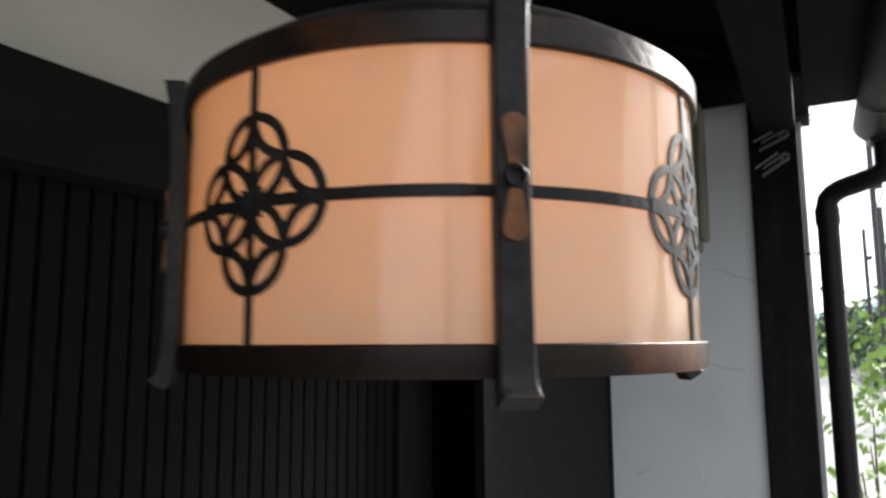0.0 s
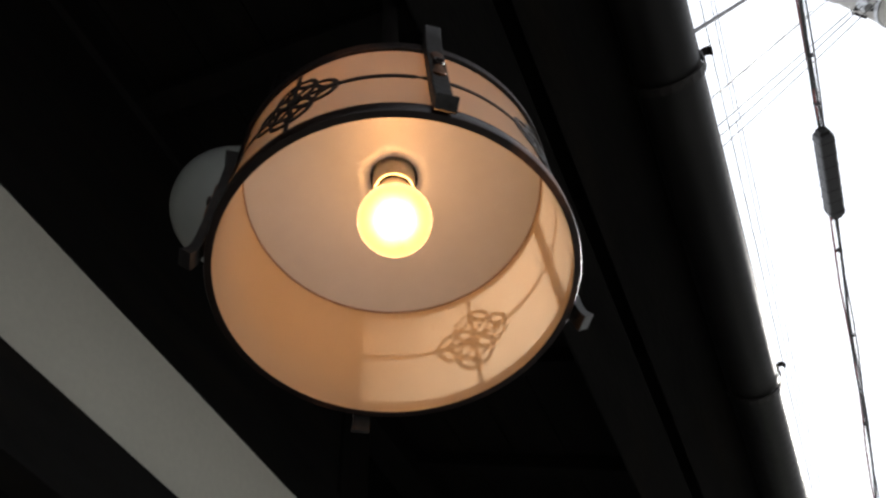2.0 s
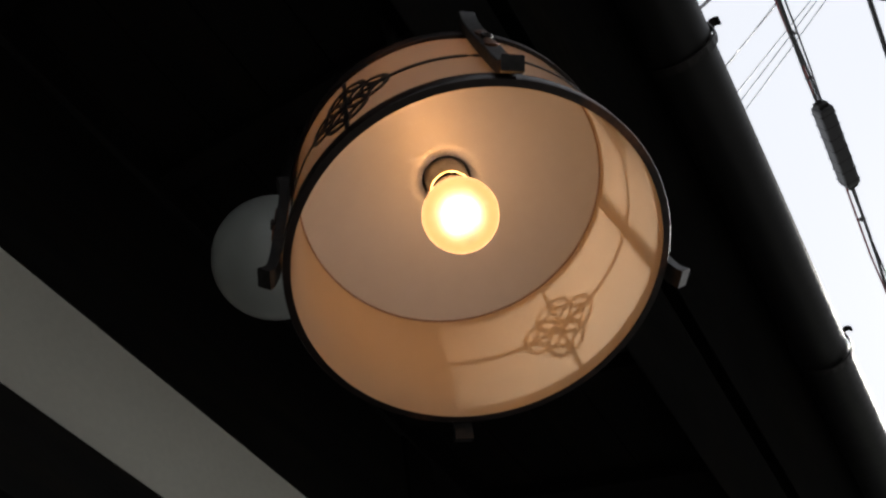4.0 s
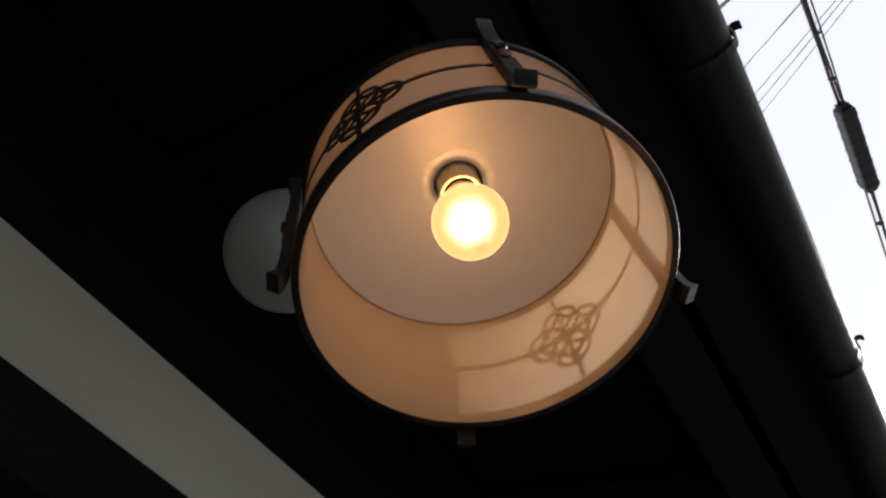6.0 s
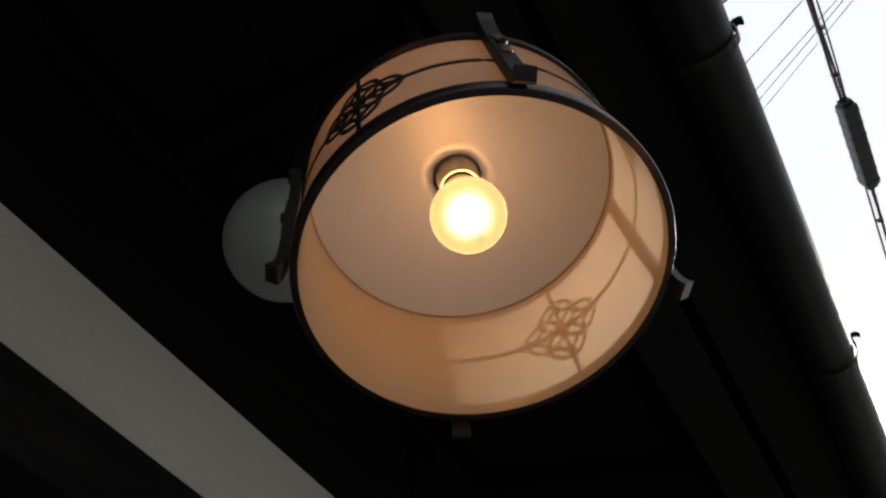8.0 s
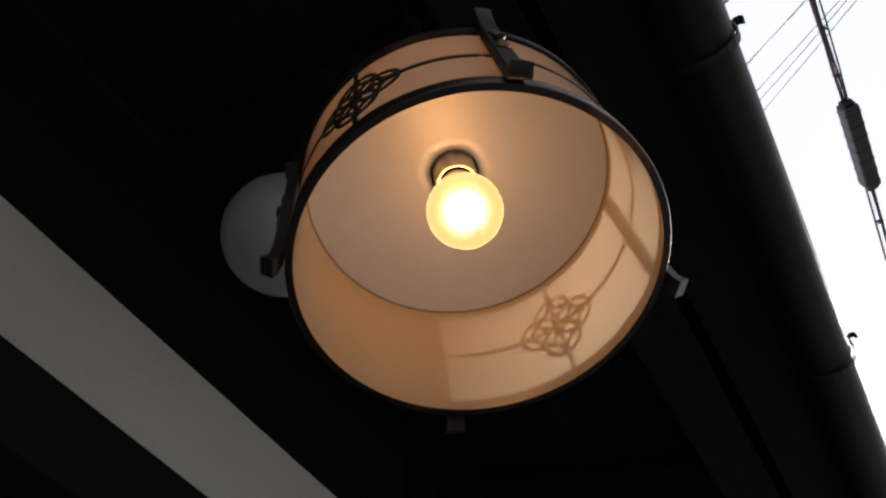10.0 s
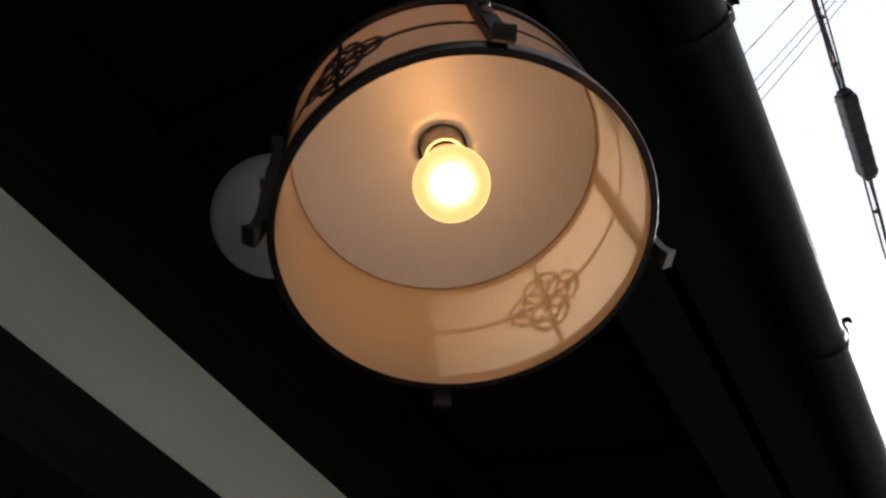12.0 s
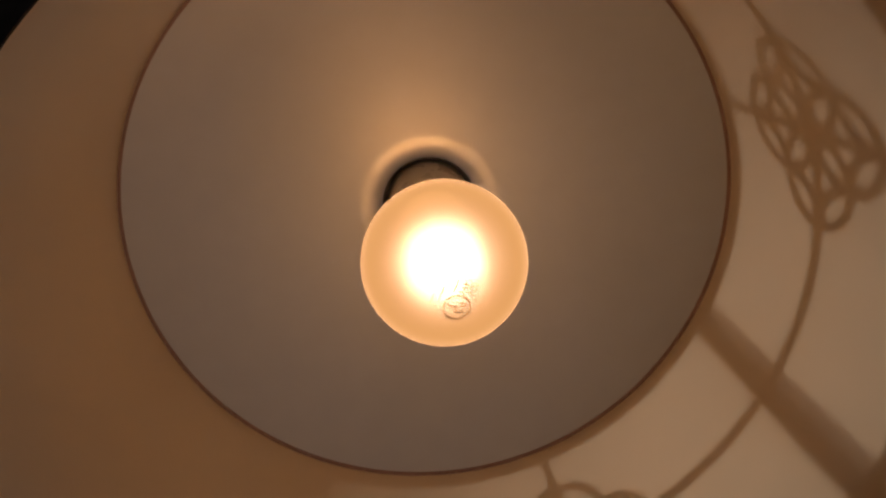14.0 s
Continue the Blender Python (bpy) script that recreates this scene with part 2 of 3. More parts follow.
def lathe(profile, n=96, bm=None, centre=(0, 0), closed=True, a0=0.0, a1=360.0):
    """Turns a profile of (radius, z) round the upright axis."""
    bm = bm or bmesh.new()
    full = abs(a1 - a0 - 360) < 1e-6
    cols = n if full else n + 1
    rings = []
    for i in range(cols):
        a = radians(a0 + (a1 - a0) * i / n)
        rings.append([bm.verts.new((centre[0] + r * math.cos(a), centre[1] + r * math.sin(a), z)) for r, z in profile])
    k = len(profile)
    for i in range(cols if full else n):
        p, q = rings[i], rings[(i + 1) % cols]
        for j in range(k if closed else k - 1):
            vs = [p[j], q[j], q[(j + 1) % k], p[(j + 1) % k]]
            bm.faces.new(vs)
    bmesh.ops.remove_doubles(bm, verts=bm.verts, dist=1e-6)
    return bm


def tube(points, radius, n=12, bm=None, caps=True):
    """A round bar along points; radius may be a number or one for each point."""
    bm = bm or bmesh.new()
    pts = [Vector(p) for p in points]
    rad = radius if isinstance(radius, (list, tuple)) else [radius] * len(pts)
    rings, side = [], None
    for i, p in enumerate(pts):
        d = (pts[min(i + 1, len(pts) - 1)] - pts[max(i - 1, 0)]).normalized()
        if side is None:
            side = d.orthogonal().normalized()
        side = (side - d * side.dot(d)).normalized()
        up = d.cross(side)
        rings.append([bm.verts.new(p + (side * math.cos(2 * math.pi * k / n) + up * math.sin(2 * math.pi * k / n)) * rad[i]) for k in range(n)])
    for a, b in zip(rings, rings[1:]):
        for k in range(n):
            bm.faces.new((a[k], a[(k + 1) % n], b[(k + 1) % n], b[k]))
    if caps:
        bm.faces.new(rings[0][::-1])
        bm.faces.new(rings[-1])
    return bm


def sag(a, b, drop, n=14):
    a, b = Vector(a), Vector(b)
    return [a.lerp(b, i / n) - Vector((0, 0, drop * 4 * (i / n) * (1 - i / n))) for i in range(n + 1)]


def on_drum(u, v, r, az):
    """A point u along the drum's girth and v up from z 0, at radius r, about the bearing az."""
    a = az + u / 0.1235
    return Vector((r * math.cos(a), r * math.sin(a), v))


def drum_strip(line, width, r0, r1, az, bm=None, closed=False):
    """A flat strip that follows line (u, v) on the drum, from radius r0 to r1."""
    bm = bm or bmesh.new()
    k = len(line)
    rows = []
    for i, (u, v) in enumerate(line):
        p = line[(i - 1) % k] if closed or i else line[i]
        q = line[(i + 1) % k] if closed or i < k - 1 else line[i]
        d = Vector((q[0] - p[0], q[1] - p[1])).normalized()
        nx, ny = -d.y * width / 2, d.x * width / 2
        rows.append([bm.verts.new(on_drum(u + s * nx, v + s * ny, r, az)) for s, r in ((1, r0), (1, r1), (-1, r1), (-1, r0))])
    for i in range(k if closed else k - 1):
        a, b = rows[i], rows[(i + 1) % k]
        for j in range(4):
            bm.faces.new((a[j], a[(j + 1) % 4], b[(j + 1) % 4], b[j]))
    if not closed:
        bm.faces.new(rows[0])
        bm.faces.new(rows[-1][::-1])
    return bm


# ---- the large structure ----
WALL_X, END_Y = -0.620, 2.10


def structure(name, bm, mat, label, category):
    return solo(name, bm, mat, label, category, kind="structure")


structure("ground", box((-60, -60, -0.3), (60, 160, 0)), PAVING, "pale paving that runs out to the horizon", "ground")
structure("road", box((1.6, -60, -0.2), (6.4, 160, 0.004)), ASPHALT, "grey asphalt village road", "road")

# main wall along the street: sill, lintel, plaster band, upper boards
wall = thing("wall_west", "dark timber house wall with a cream plaster band", "wall", kind="structure")
part("wall_core", box((WALL_X - 0.12, -2.6, 0), (WALL_X - 0.03, 0.955, 3.12)), WOOD_BLACK, wall)
part("lintel_beam", box((WALL_X - 0.03, -2.6, 2.205), (WALL_X + 0.045, 0.955, 2.3255), 0.003), WOOD_BLACK, wall)
part("plaster_band", box((WALL_X - 0.03, -2.6, 2.3255), (WALL_X, 0.955, 2.580)), PLASTER, wall, "cream plaster band")
part("upper_beam", box((WALL_X - 0.03, -2.6, 2.580), (WALL_X + 0.003, 0.955, 2.70), 0.001), WOOD_BLACK, wall)
part("upper_boards", box((WALL_X - 0.03, -2.6, 2.70), (WALL_X - 0.005, 0.955, 3.06)), WOOD_BLACK, wall)
part("sill_board", box((WALL_X - 0.03, -2.6, 0.0), (WALL_X + 0.01, 0.955, 0.12), 0.004), WOOD_BLACK, wall)
part("corner_post", box((WALL_X - 0.13, 0.955, 0), (WALL_X + 0.004, 1.095, 3.06), 0.005), WOOD_POST, wall, "black-stained corner post")

# recessed entrance beyond the corner post
recess = thing("wall_entrance", "dark recessed entrance wall with plaster above a beam", "wall", kind="structure")
part("back_boards", box((-1.75, 1.0, 0), (-1.65, END_Y + 0.1, 3.4)), WOOD_BLACK, recess)
part("lower_boards", box((-1.65, END_Y, 0), (-0.71, END_Y + 0.1, 2.60)), WOOD_BLACK, recess)
part("plaster_strip", box((-1.65, END_Y, 2.60), (-0.71, END_Y + 0.1, 2.80)), PLASTER_LIFTED, recess, "white plaster strip")
part("cross_beam", box((-1.65, END_Y - 0.05, 2.80), (-0.71, END_Y + 0.1, 3.02), 0.004), WOOD_BLACK, recess)
part("upper_plaster", box((-1.65, END_Y, 3.02), (-0.71, END_Y + 0.1, 3.40)), PLASTER_LIFTED, recess, "white plaster above the beam")
part("recess_post", box((-0.71, END_Y - 0.02, 0), (-0.615, END_Y + 0.1, 3.04), 0.004), WOOD_POST, recess)
structure("purlin", box((-0.70, -2.6, 3.06), (-0.61, END_Y + 0.1, 3.20), 0.004), WOOD_BLACK, "black timber purlin on the wall line", "beam")

# end wall with the meter
end = thing("wall_north", "white plaster end wall with hairline cracks, between black posts", "wall", kind="structure")
part("plaster_field", box((-0.615, END_Y, 0), (0.006, END_Y + 0.1, 2.77)), PLASTER_WHITE, end, "white plaster field")
part("tie_beam", box((-0.615, END_Y - 0.03, 2.77), (0.006, END_Y + 0.1, 2.905), 0.004), WOOD_BLACK, end)
# Takes the screen's charcoal material, far darker than the plaster field below.
part("gable_field", box((-0.615, END_Y, 2.905), (0.006, END_Y + 0.1, 3.11)), PANEL, end, "near-black charcoal field over the beam")
part("end_post", box((0.006, END_Y - 0.02, 0), (0.146, END_Y + 0.1, 2.98), 0.006), WOOD_POST, end, "black-stained eave post")
part("post_filler", box((0.1465, END_Y - 0.01, 2.692), (0.186, END_Y + 0.1, 2.98), 0.003), WOOD_BLACK, end, "black board between post and eave")
part("post_trim", box((0.146, END_Y + 0.02, 0), (0.160, END_Y + 0.09, 2.69), 0.003), PLASTER_WHITE, end, "pale edge of the plaster behind the post")


def crack(points, width, y):
    bm = bmesh.new()
    for (x0, z0), (x1, z1) in zip(points, points[1:]):
        w = width * random.uniform(0.5, 1.2)
        vs = [bm.verts.new(c) for c in ((x0, y, z0 - w), (x1, y, z1 - w), (x1, y, z1 + w), (x0, y, z0 + w))]
        bm.faces.new(vs)
    return bm


def wander(x, z, dx, dz, n):
    out = [(x, z)]
    for i in range(n):
        x += dx / n + random.uniform(-0.006, 0.006)
        z += dz / n + random.uniform(-0.006, 0.006)
        out.append((x, z))
    return out


for start in ((-0.12, 2.23, 0.13, -0.05, 8), (-0.25, 1.93, 0.2, -0.03, 9), (-0.22, 1.65, 0.03, -0.12, 6), (-0.40, 1.56, 0.05, 0.02, 4)):
    part("crack", crack(wander(*start), 0.0011, END_Y - 0.0015), CRACK, end, "grey hairline crack")

# roof: sloping boards, rafters, eave beam
SLOPE = 0.45


def roof_z(x):
    return 2.685 + SLOPE * (0.33 - x)


roof = thing("eave_roof", "black-stained boarded eave with rafters and purlins", "roof", kind="structure")


def sloped(x0, x1, y0, y1, t, lift=0.0, bevel=0.0):
    bm = box((0, y0, 0), (1, y1, t), bevel)
    for v in bm.verts:
        x = x0 + (x1 - x0) * v.co.x
        v.co = Vector((x, v.co.y, roof_z(x) + lift + v.co.z))
    return bm


for i, (xa, xb) in enumerate((-1.8 + 0.152 * k, -1.8 + 0.152 * k + 0.148) for k in range(14)):
    part("board", sloped(xa, xb, -2.8, 1.92, 0.02, 0.05), WOOD_BLACK, roof)
part("roof_cover", sloped(-1.85, 0.40, -2.85, 1.93, 0.05, 0.072), WOOD_BLACK, roof)
part("gable_cover", sloped(-1.85, 0.02, 1.93, 2.25, 0.07, 0.055), WOOD_BLACK, roof)
for k in range(11):
    y = -2.7 + k * 0.455
    part("rafter", sloped(-1.8, 0.33, y, y + 0.05, 0.05, 0.0, 0.003), WOOD_BLACK, roof)
part("eave_beam", box((0.03, -2.8, 2.655), (0.145, END_Y - 0.02, 2.77), 0.005), WOOD_BLACK, roof, "black eave beam carried by the post")
part("fascia", box((0.315, -2.8, 2.625), (0.338, 1.90, 2.72), 0.003), WOOD_BLACK, roof)
part("soffit_board", box((0.17, -2.8, 2.668), (0.312, 1.90, 2.682), 0.002), WOOD_BLACK, roof)
structure("wall_upper", box((-1.8, -2.9, 3.75), (-0.58, 4.3, 6.6)), PLASTER, "plain upper storey wall over the eave", "wall")
structure("wall_south", box((-1.75, -2.9, 0), (0.2, -2.75, 3.4)), WOOD_BLACK, "dark boarded wall that closes the house", "wall")
structure("wall_inner", box((-1.80, -2.8, 0), (-1.75, 2.2, 3.6)), WOOD_BLACK, "dark inner wall that closes the house", "wall")

# ---- gutter, hooks, downpipe ----
GX, GZ, GR = 0.342, 2.613, 0.050
gutter = thing("gutter", "black half-round eave gutter with curled iron hooks", "gutter")
bm = bmesh.new()
arc = [(GX + r * math.cos(radians(a)), GZ + r * math.sin(radians(a))) for r, seq in ((GR, range(176, 365, 12)), (GR - 0.003, range(364, 175, -12))) for a in seq]
ends = []
for y in (-2.8, -1.2, 0.4, 1.98):
    ends.append([bm.verts.new((x, y, z)) for x, z in arc])
for a, b in zip(ends, ends[1:]):
    for j in range(len(arc)):
        bm.faces.new((a[j], a[(j + 1) % len(arc)], b[(j + 1) % len(arc)], b[j]))
part("channel", bm, GUTTER, gutter, smooth=True)
part("outer_lip", tube([(GX + GR, -2.8, GZ + 0.004), (GX + GR, 1.98, GZ + 0.004)], 0.0042, 8), GUTTER, gutter, smooth=True)
bm = bmesh.new()
cap = [bm.verts.new((x, 1.981, z)) for x, z in arc[:len(arc) // 2]]
bm.faces.new(cap)
part("end_cap", bm, GUTTER, gutter)
for y in (-2.62, -1.905, -1.19, -0.475, 0.24, 0.955, 1.67):
    pts = [(GX + (GR + 0.004) * math.cos(radians(a)), y, GZ + (GR + 0.004) * math.sin(radians(a))) for a in range(190, 361, 17)]
    pts += [(GX + GR + 0.005, y, GZ + 0.010), (GX + GR + 0.011, y, GZ + 0.015), (GX + GR + 0.018, y, GZ + 0.013), (GX + GR + 0.021, y, GZ + 0.007)]
    bm = bmesh.new()
    last = None
    for i, p in enumerate(pts):
        p = Vector(p)
        nrm = (p - Vector((GX, y, GZ))).normalized()
        row = [bm.verts.new(p + nrm * s + Vector((0, w, 0))) for s, w in ((0, -0.007), (0.0025, -0.007), (0.0025, 0.007), (0, 0.007))]
        if last:
            for j in range(4):
                bm.faces.new((last[j], last[(j + 1) % 4], row[(j + 1) % 4], row[j]))
        else:
            bm.faces.new(row)
        last = row
    bm.faces.new(last[::-1])
    part("gutter_hook", bm, IRON, gutter, "curled black iron hook")

pipe = thing("downpipe", "black round downpipe with hopper box and offset bend", "downpipe")
PX, PY = 0.213, 2.06
hop = bmesh.new()
box((0.318, 1.92, 2.555), (0.425, 2.03, 2.69), 0.006, hop)
for v in hop.verts:
    if v.co.z < 2.60:
        v.co.x = 0.3715 + (v.co.x - 0.3715) * 0.82
        v.co.y = 1.975 + (v.co.y - 1.975) * 0.82
part("hopper", hop, GUTTER, pipe)
part("hopper_rim", box((0.312, 1.914, 2.675), (0.431, 2.036, 2.693), 0.004), GUTTER, pipe)
bend = [(0.372, 1.975, 2.57), (0.372, 1.977, 2.51), (0.370, 1.98, 2.492), (0.358, 1.99, 2.476), (0.335, 2.005, 2.466), (0.255, 2.04, 2.447), (0.232, 2.055, 2.437), (0.217, 2.06, 2.42), (PX, PY, 2.395), (PX, PY, 2.2), (PX, PY, 1.2), (PX, PY, 0.02)]
part("pipe", tube(bend, 0.030, 20), GUTTER, pipe, smooth=True)
for z0 in (2.345,):
    part("sleeve", lathe([(0.0305, z0), (0.0335, z0), (0.0335, z0 + 0.05), (0.0305, z0 + 0.05)], 24, centre=(PX, PY)), GUTTER, pipe, smooth=True)
part("neck_sleeve", lathe([(0.0305, 2.50), (0.034, 2.50), (0.034, 2.555), (0.0305, 2.555)], 24, centre=(0.372, 1.976)), GUTTER, pipe, smooth=True)
part("pipe_bracket", tube([(0.144, 2.09, 2.262), (0.188, 2.06, 2.262)], 0.0035, 8), IRON, pipe, "thin iron pipe bracket")

hook = thing("wall_hook", "small dark wire hook at the post top", "hook")
part("wire", tube([(0.145, 2.07, 2.690), (0.170, 2.07, 2.690), (0.190, 2.07, 2.697), (0.194, 2.07, 2.685), (0.186, 2.07, 2.676), (0.176, 2.07, 2.676)], 0.0028, 8), IRON, hook, smooth=True)

# ---- lattice slats on the main wall ----
lattice = thing("lattice", "dark wooden lattice of close upright slats", "lattice")
slat_mesh = finish(box((0, 0, 0), (0.021, 0.0272, 2.105), 0.0022), "slat", SLAT)
for k in range(106):
    ob = new("slat", slat_mesh)
    ob.parent = lattice
    ob.location = (WALL_X - 0.029, 0.9195 - k * 0.0323, 0.12)

# ---- the dark screen panel at the entrance ----
screen = thing("screen_panel", "charcoal board screen beside the entrance with a paper notice", "screen")
part("board", box((-0.502, 1.075, 0.0), (-0.478, END_Y - 0.001, 2.362), 0.002), PANEL, screen)
part("top_rail", box((-0.508, 1.070, 2.362), (-0.472, END_Y - 0.001, 2.385), 0.003), WOOD_BLACK, screen)
part("end_stile", box((-0.506, 2.065, 0.0), (-0.473, END_Y - 0.002, 2.362), 0.003), WOOD_POST, screen)

notice = thing("paper_notice", "narrow white paper notice with red and black writing", "notice")
part("sheet", box((-0.4778, 1.172, 1.888), (-0.4768, 1.298, 2.046)), PAPER, notice)


def bars(parent, mat, rects, x):
    for y0, y1, z0, z1 in rects:
        part("writing", box((x, y0, z0), (x + 0.0006, y1, z1)), mat, parent)


bars(notice, RED, [(1.243, 1.284, 2.012, 2.032), (1.246, 1.28, 1.984, 2.004), (1.244, 1.282, 1.958, 1.976), (1.248, 1.28, 1.934, 1.950), (1.25, 1.276, 1.915, 1.926)], -0.4766)
bars(notice, INK, [(1.192, 1.212, 2.006, 2.022), (1.195, 1.21, 1.988, 1.998)], -0.4766)
bars(notice, TEAL, [(1.182, 1.288, 1.892, 1.904)], -0.4766)

sticker = thing("red_sticker", "red sticker with a pale lower strip on the screen", "sticker")
part("sheet", box((-0.4778, 1.90, 2.172), (-0.4766, 2.04, 2.258)), RED_DARK, sticker)
part("strip", box((-0.4776, 1.93, 2.14), (-0.4764, 2.04, 2.170)), PAPER, sticker)

sign = thing("red_sign", "small red sign with grey-blue foot on the entrance wall", "sign")
part("plate", box((-1.20, END_Y - 0.012, 2.235), (-1.065, END_Y - 0.001, 2.345), 0.002), RED_DARK, sign)
part("foot", box((-1.20, END_Y - 0.012, 2.19), (-1.065, END_Y - 0.002, 2.234), 0.002), TEAL, sign)

plate = thing("metal_plate", "tiny bright metal plate on the beam", "plate")
part("tab", box((-0.80, END_Y - 0.056, 2.88), (-0.785, END_Y - 0.051, 2.91), 0.002), STEEL, plate)

# ---- electricity meter ----
meter = thing("electricity_meter", "olive-grey electricity meter box with dark glass front", "meter")
MY = END_Y
part("case", box((-0.375, MY - 0.115, 2.285), (-0.148, MY - 0.002, 2.775), 0.012), METER_BODY, meter)
part("window_frame", box((-0.362, MY - 0.124, 2.485), (-0.155, MY - 0.116, 2.755), 0.003), METER_BODY, meter)
part("window", box((-0.350, MY - 0.127, 2.497), (-0.168, MY - 0.1245, 2.743), 0.001), METER_DARK, meter, "dark glass window")
part("dial", box((-0.300, MY - 0.1295, 2.655), (-0.225, MY - 0.1275, 2.715), 0.001), METER_DIAL, meter, "pale counter dial")
part("counter", box((-0.285, MY - 0.131, 2.672), (-0.24, MY - 0.130, 2.71)), INK, meter)
part("name_strip", box((-0.275, MY - 0.118, 2.442), (-0.225, MY - 0.1155, 2.452)), METER_DIAL, meter)
for x in (-0.30, -0.16):
    part("screw", lathe([(0.0, 2.272), (0.008, 2.272), (0.008, 2.286), (0.0, 2.286)], 12, centre=(x, MY - 0.06), closed=False), IRON, meter)
part("side_cover", box((-0.146, MY - 0.10, 2.32), (-0.126, MY - 0.002, 2.765), 0.007), METER_BODY, meter)

# ---- clips on the post ----
for z, tilt in ((2.632, 24), (2.553, 32)):
    clip = thing("cable_clip", "pale grey plastic clip fixed to the black post", "clip", (0.078, END_Y - 0.024, z), group="clips on the post")
    m = Matrix.Rotation(radians(-tilt), 4, "Y")
    part("arm", box((-0.052, -0.012, 0.019), (0.030, 0.001, 0.0235), 0.001, m=m), CLIP, clip)
    part("jaw", box((-0.050, -0.008, -0.016), (0.032, 0.001, -0.007), 0.002, m=m), CLIP_DIM, clip, "dull translucent jaw")
    part("upper_jaw", box((-0.034, -0.008, 0.004), (0.032, 0.001, 0.011), 0.002, m=m), CLIP_DIM, clip, "dull translucent jaw")
    part("loop", lathe([(0.007, -0.008), (0.014, -0.008), (0.014, 0.004), (0.007, 0.004)], 20), CLIP_DIM, clip, smooth=True).matrix_local = m @ Matrix.Translation((0.036, -0.003, -0.002)) @ pose(0, 0, 0, 90)

# ---- unlit globe light on the ceiling ----
globe = thing("globe_light", "unlit white opal globe light under the dark eave", "ceiling light", (-0.276, 0.085, 2.45))
prof = [(0.083 * math.sin(radians(a)), -0.083 * math.cos(radians(a))) for a in range(0, 151, 6)]
part("shade", lathe([(max(r, 0.0), z) for r, z in prof], 64, closed=False), OPAL, globe, smooth=True)
part("collar", lathe([(0.0, 0.066), (0.048, 0.066), (0.050, 0.095), (0.0, 0.095)], 40, closed=False), IRON, globe, smooth=True)
part("stem", tube([(0, 0, 0.09), (0, 0, roof_z(-0.276) + 0.048 - 2.45)], 0.012, 12), IRON, globe, smooth=True)

# ---- the lantern ----
R, LZ = 0.125, 2.0
STRAP_AZ = radians(-51.4)
lantern = thing("hanging_lantern", "round paper-white drum lantern in blackened iron straps, lit bulb inside", "lantern", (0, 0, LZ))

H1, H2, H3, H4 = 0.0110, 0.0624, 0.1143, 0.1259
shade = part("shade", lathe([(0.1204, 0.001), (0.1222, 0.001), (0.1222, 0.1235), (0.1204, 0.1235)], 160), SHADE, lantern, "milky acrylic drum shade glowing warm", smooth=True)
part("bottom_rim", lathe([(0.1197, 0.0), (0.1200, -0.0004), (0.1244, -0.0004), (0.1250, 0.0006), (0.1250, H1 - 0.0006), (0.1244, H1), (0.1224, H1), (0.1224, 0.0008), (0.1200, 0.0008)], 160), IRON_BROWN, lantern, "worn brown-black iron bottom rim with painted copper reflections", smooth=True)
part("top_rim", lathe([(0.1224, H3), (0.1246, H3), (0.1252, H3 + 0.0006), (0.1252, H4 - 0.0006), (0.1246, H4), (0.1224, H4)], 160), IRON_BROWN, lantern, "worn brown-black iron top rim with painted copper reflections", smooth=True)
dome_in = [(0.1203, 0.1223), (0.110, 0.1300), (0.095, 0.1375), (0.075, 0.1450), (0.055, 0.1500), (0.035, 0.1528), (0.0280, 0.1535), (0.0205, 0.1541)]
dome_out = [(r, z + 0.0016) for r, z in reversed(dome_in)]
part("reflector", lathe(dome_in + dome_out, 128, closed=True), DISC, lantern, "enamelled shallow reflector, daylight's blue cast put into its colour", smooth=True)
# Added ring: the top rim's shadow and dark gap, drawn as a solid.
part("shadow_ring", lathe([(0.1194, 0.1216), (0.1204, 0.1210), (0.1204, 0.1220), (0.1194, 0.1224)], 128), GAP_SHADOW, lantern, "thin brown ring added for the shadowed gap round the reflector", smooth=True)
part("cap", lathe([(0.1223, 0.1262), (0.1215, 0.1285), (0.105, 0.140), (0.070, 0.154), (0.04, 0.162), (0.03, 0.172), (0.0, 0.172)], 96, closed=False), IRON, lantern, "black iron cap", smooth=True)
part("mid_band", drum_strip([(0.1235 * radians(a), H2) for a in range(0, 360, 3)], 0.0045, 0.1223, 0.1231, STRAP_AZ, closed=True), IRON, lantern)
part("stem", tube([(0, 0, 0.171), (0, 0, roof_z(0) + 0.05 - LZ)], 0.011, 16), IRON, lantern, smooth=True)

# one medallion: twelve pointed leaves of paired arcs round a star, on an upright bar
A = 0.0164


def leaf_ring(p, q):
    p, q = Vector(p), Vector(q)
    mid, d = (p + q) / 2, (q - p)
    n = Vector((-d.y, d.x)).normalized()
    L = d.length
    out = []
    for s in (1, -1):
        for i in range(9):
            f = i / 8 if s == 1 else 1 - i / 8
            if s == -1 and i in (0, 8):
                continue
            out.append(mid + d * (f - 0.5) + n * s * 0.205 * L * math.sin(math.pi * f) ** 0.85)
    return [(v.x, v.y + H2) for v in out]


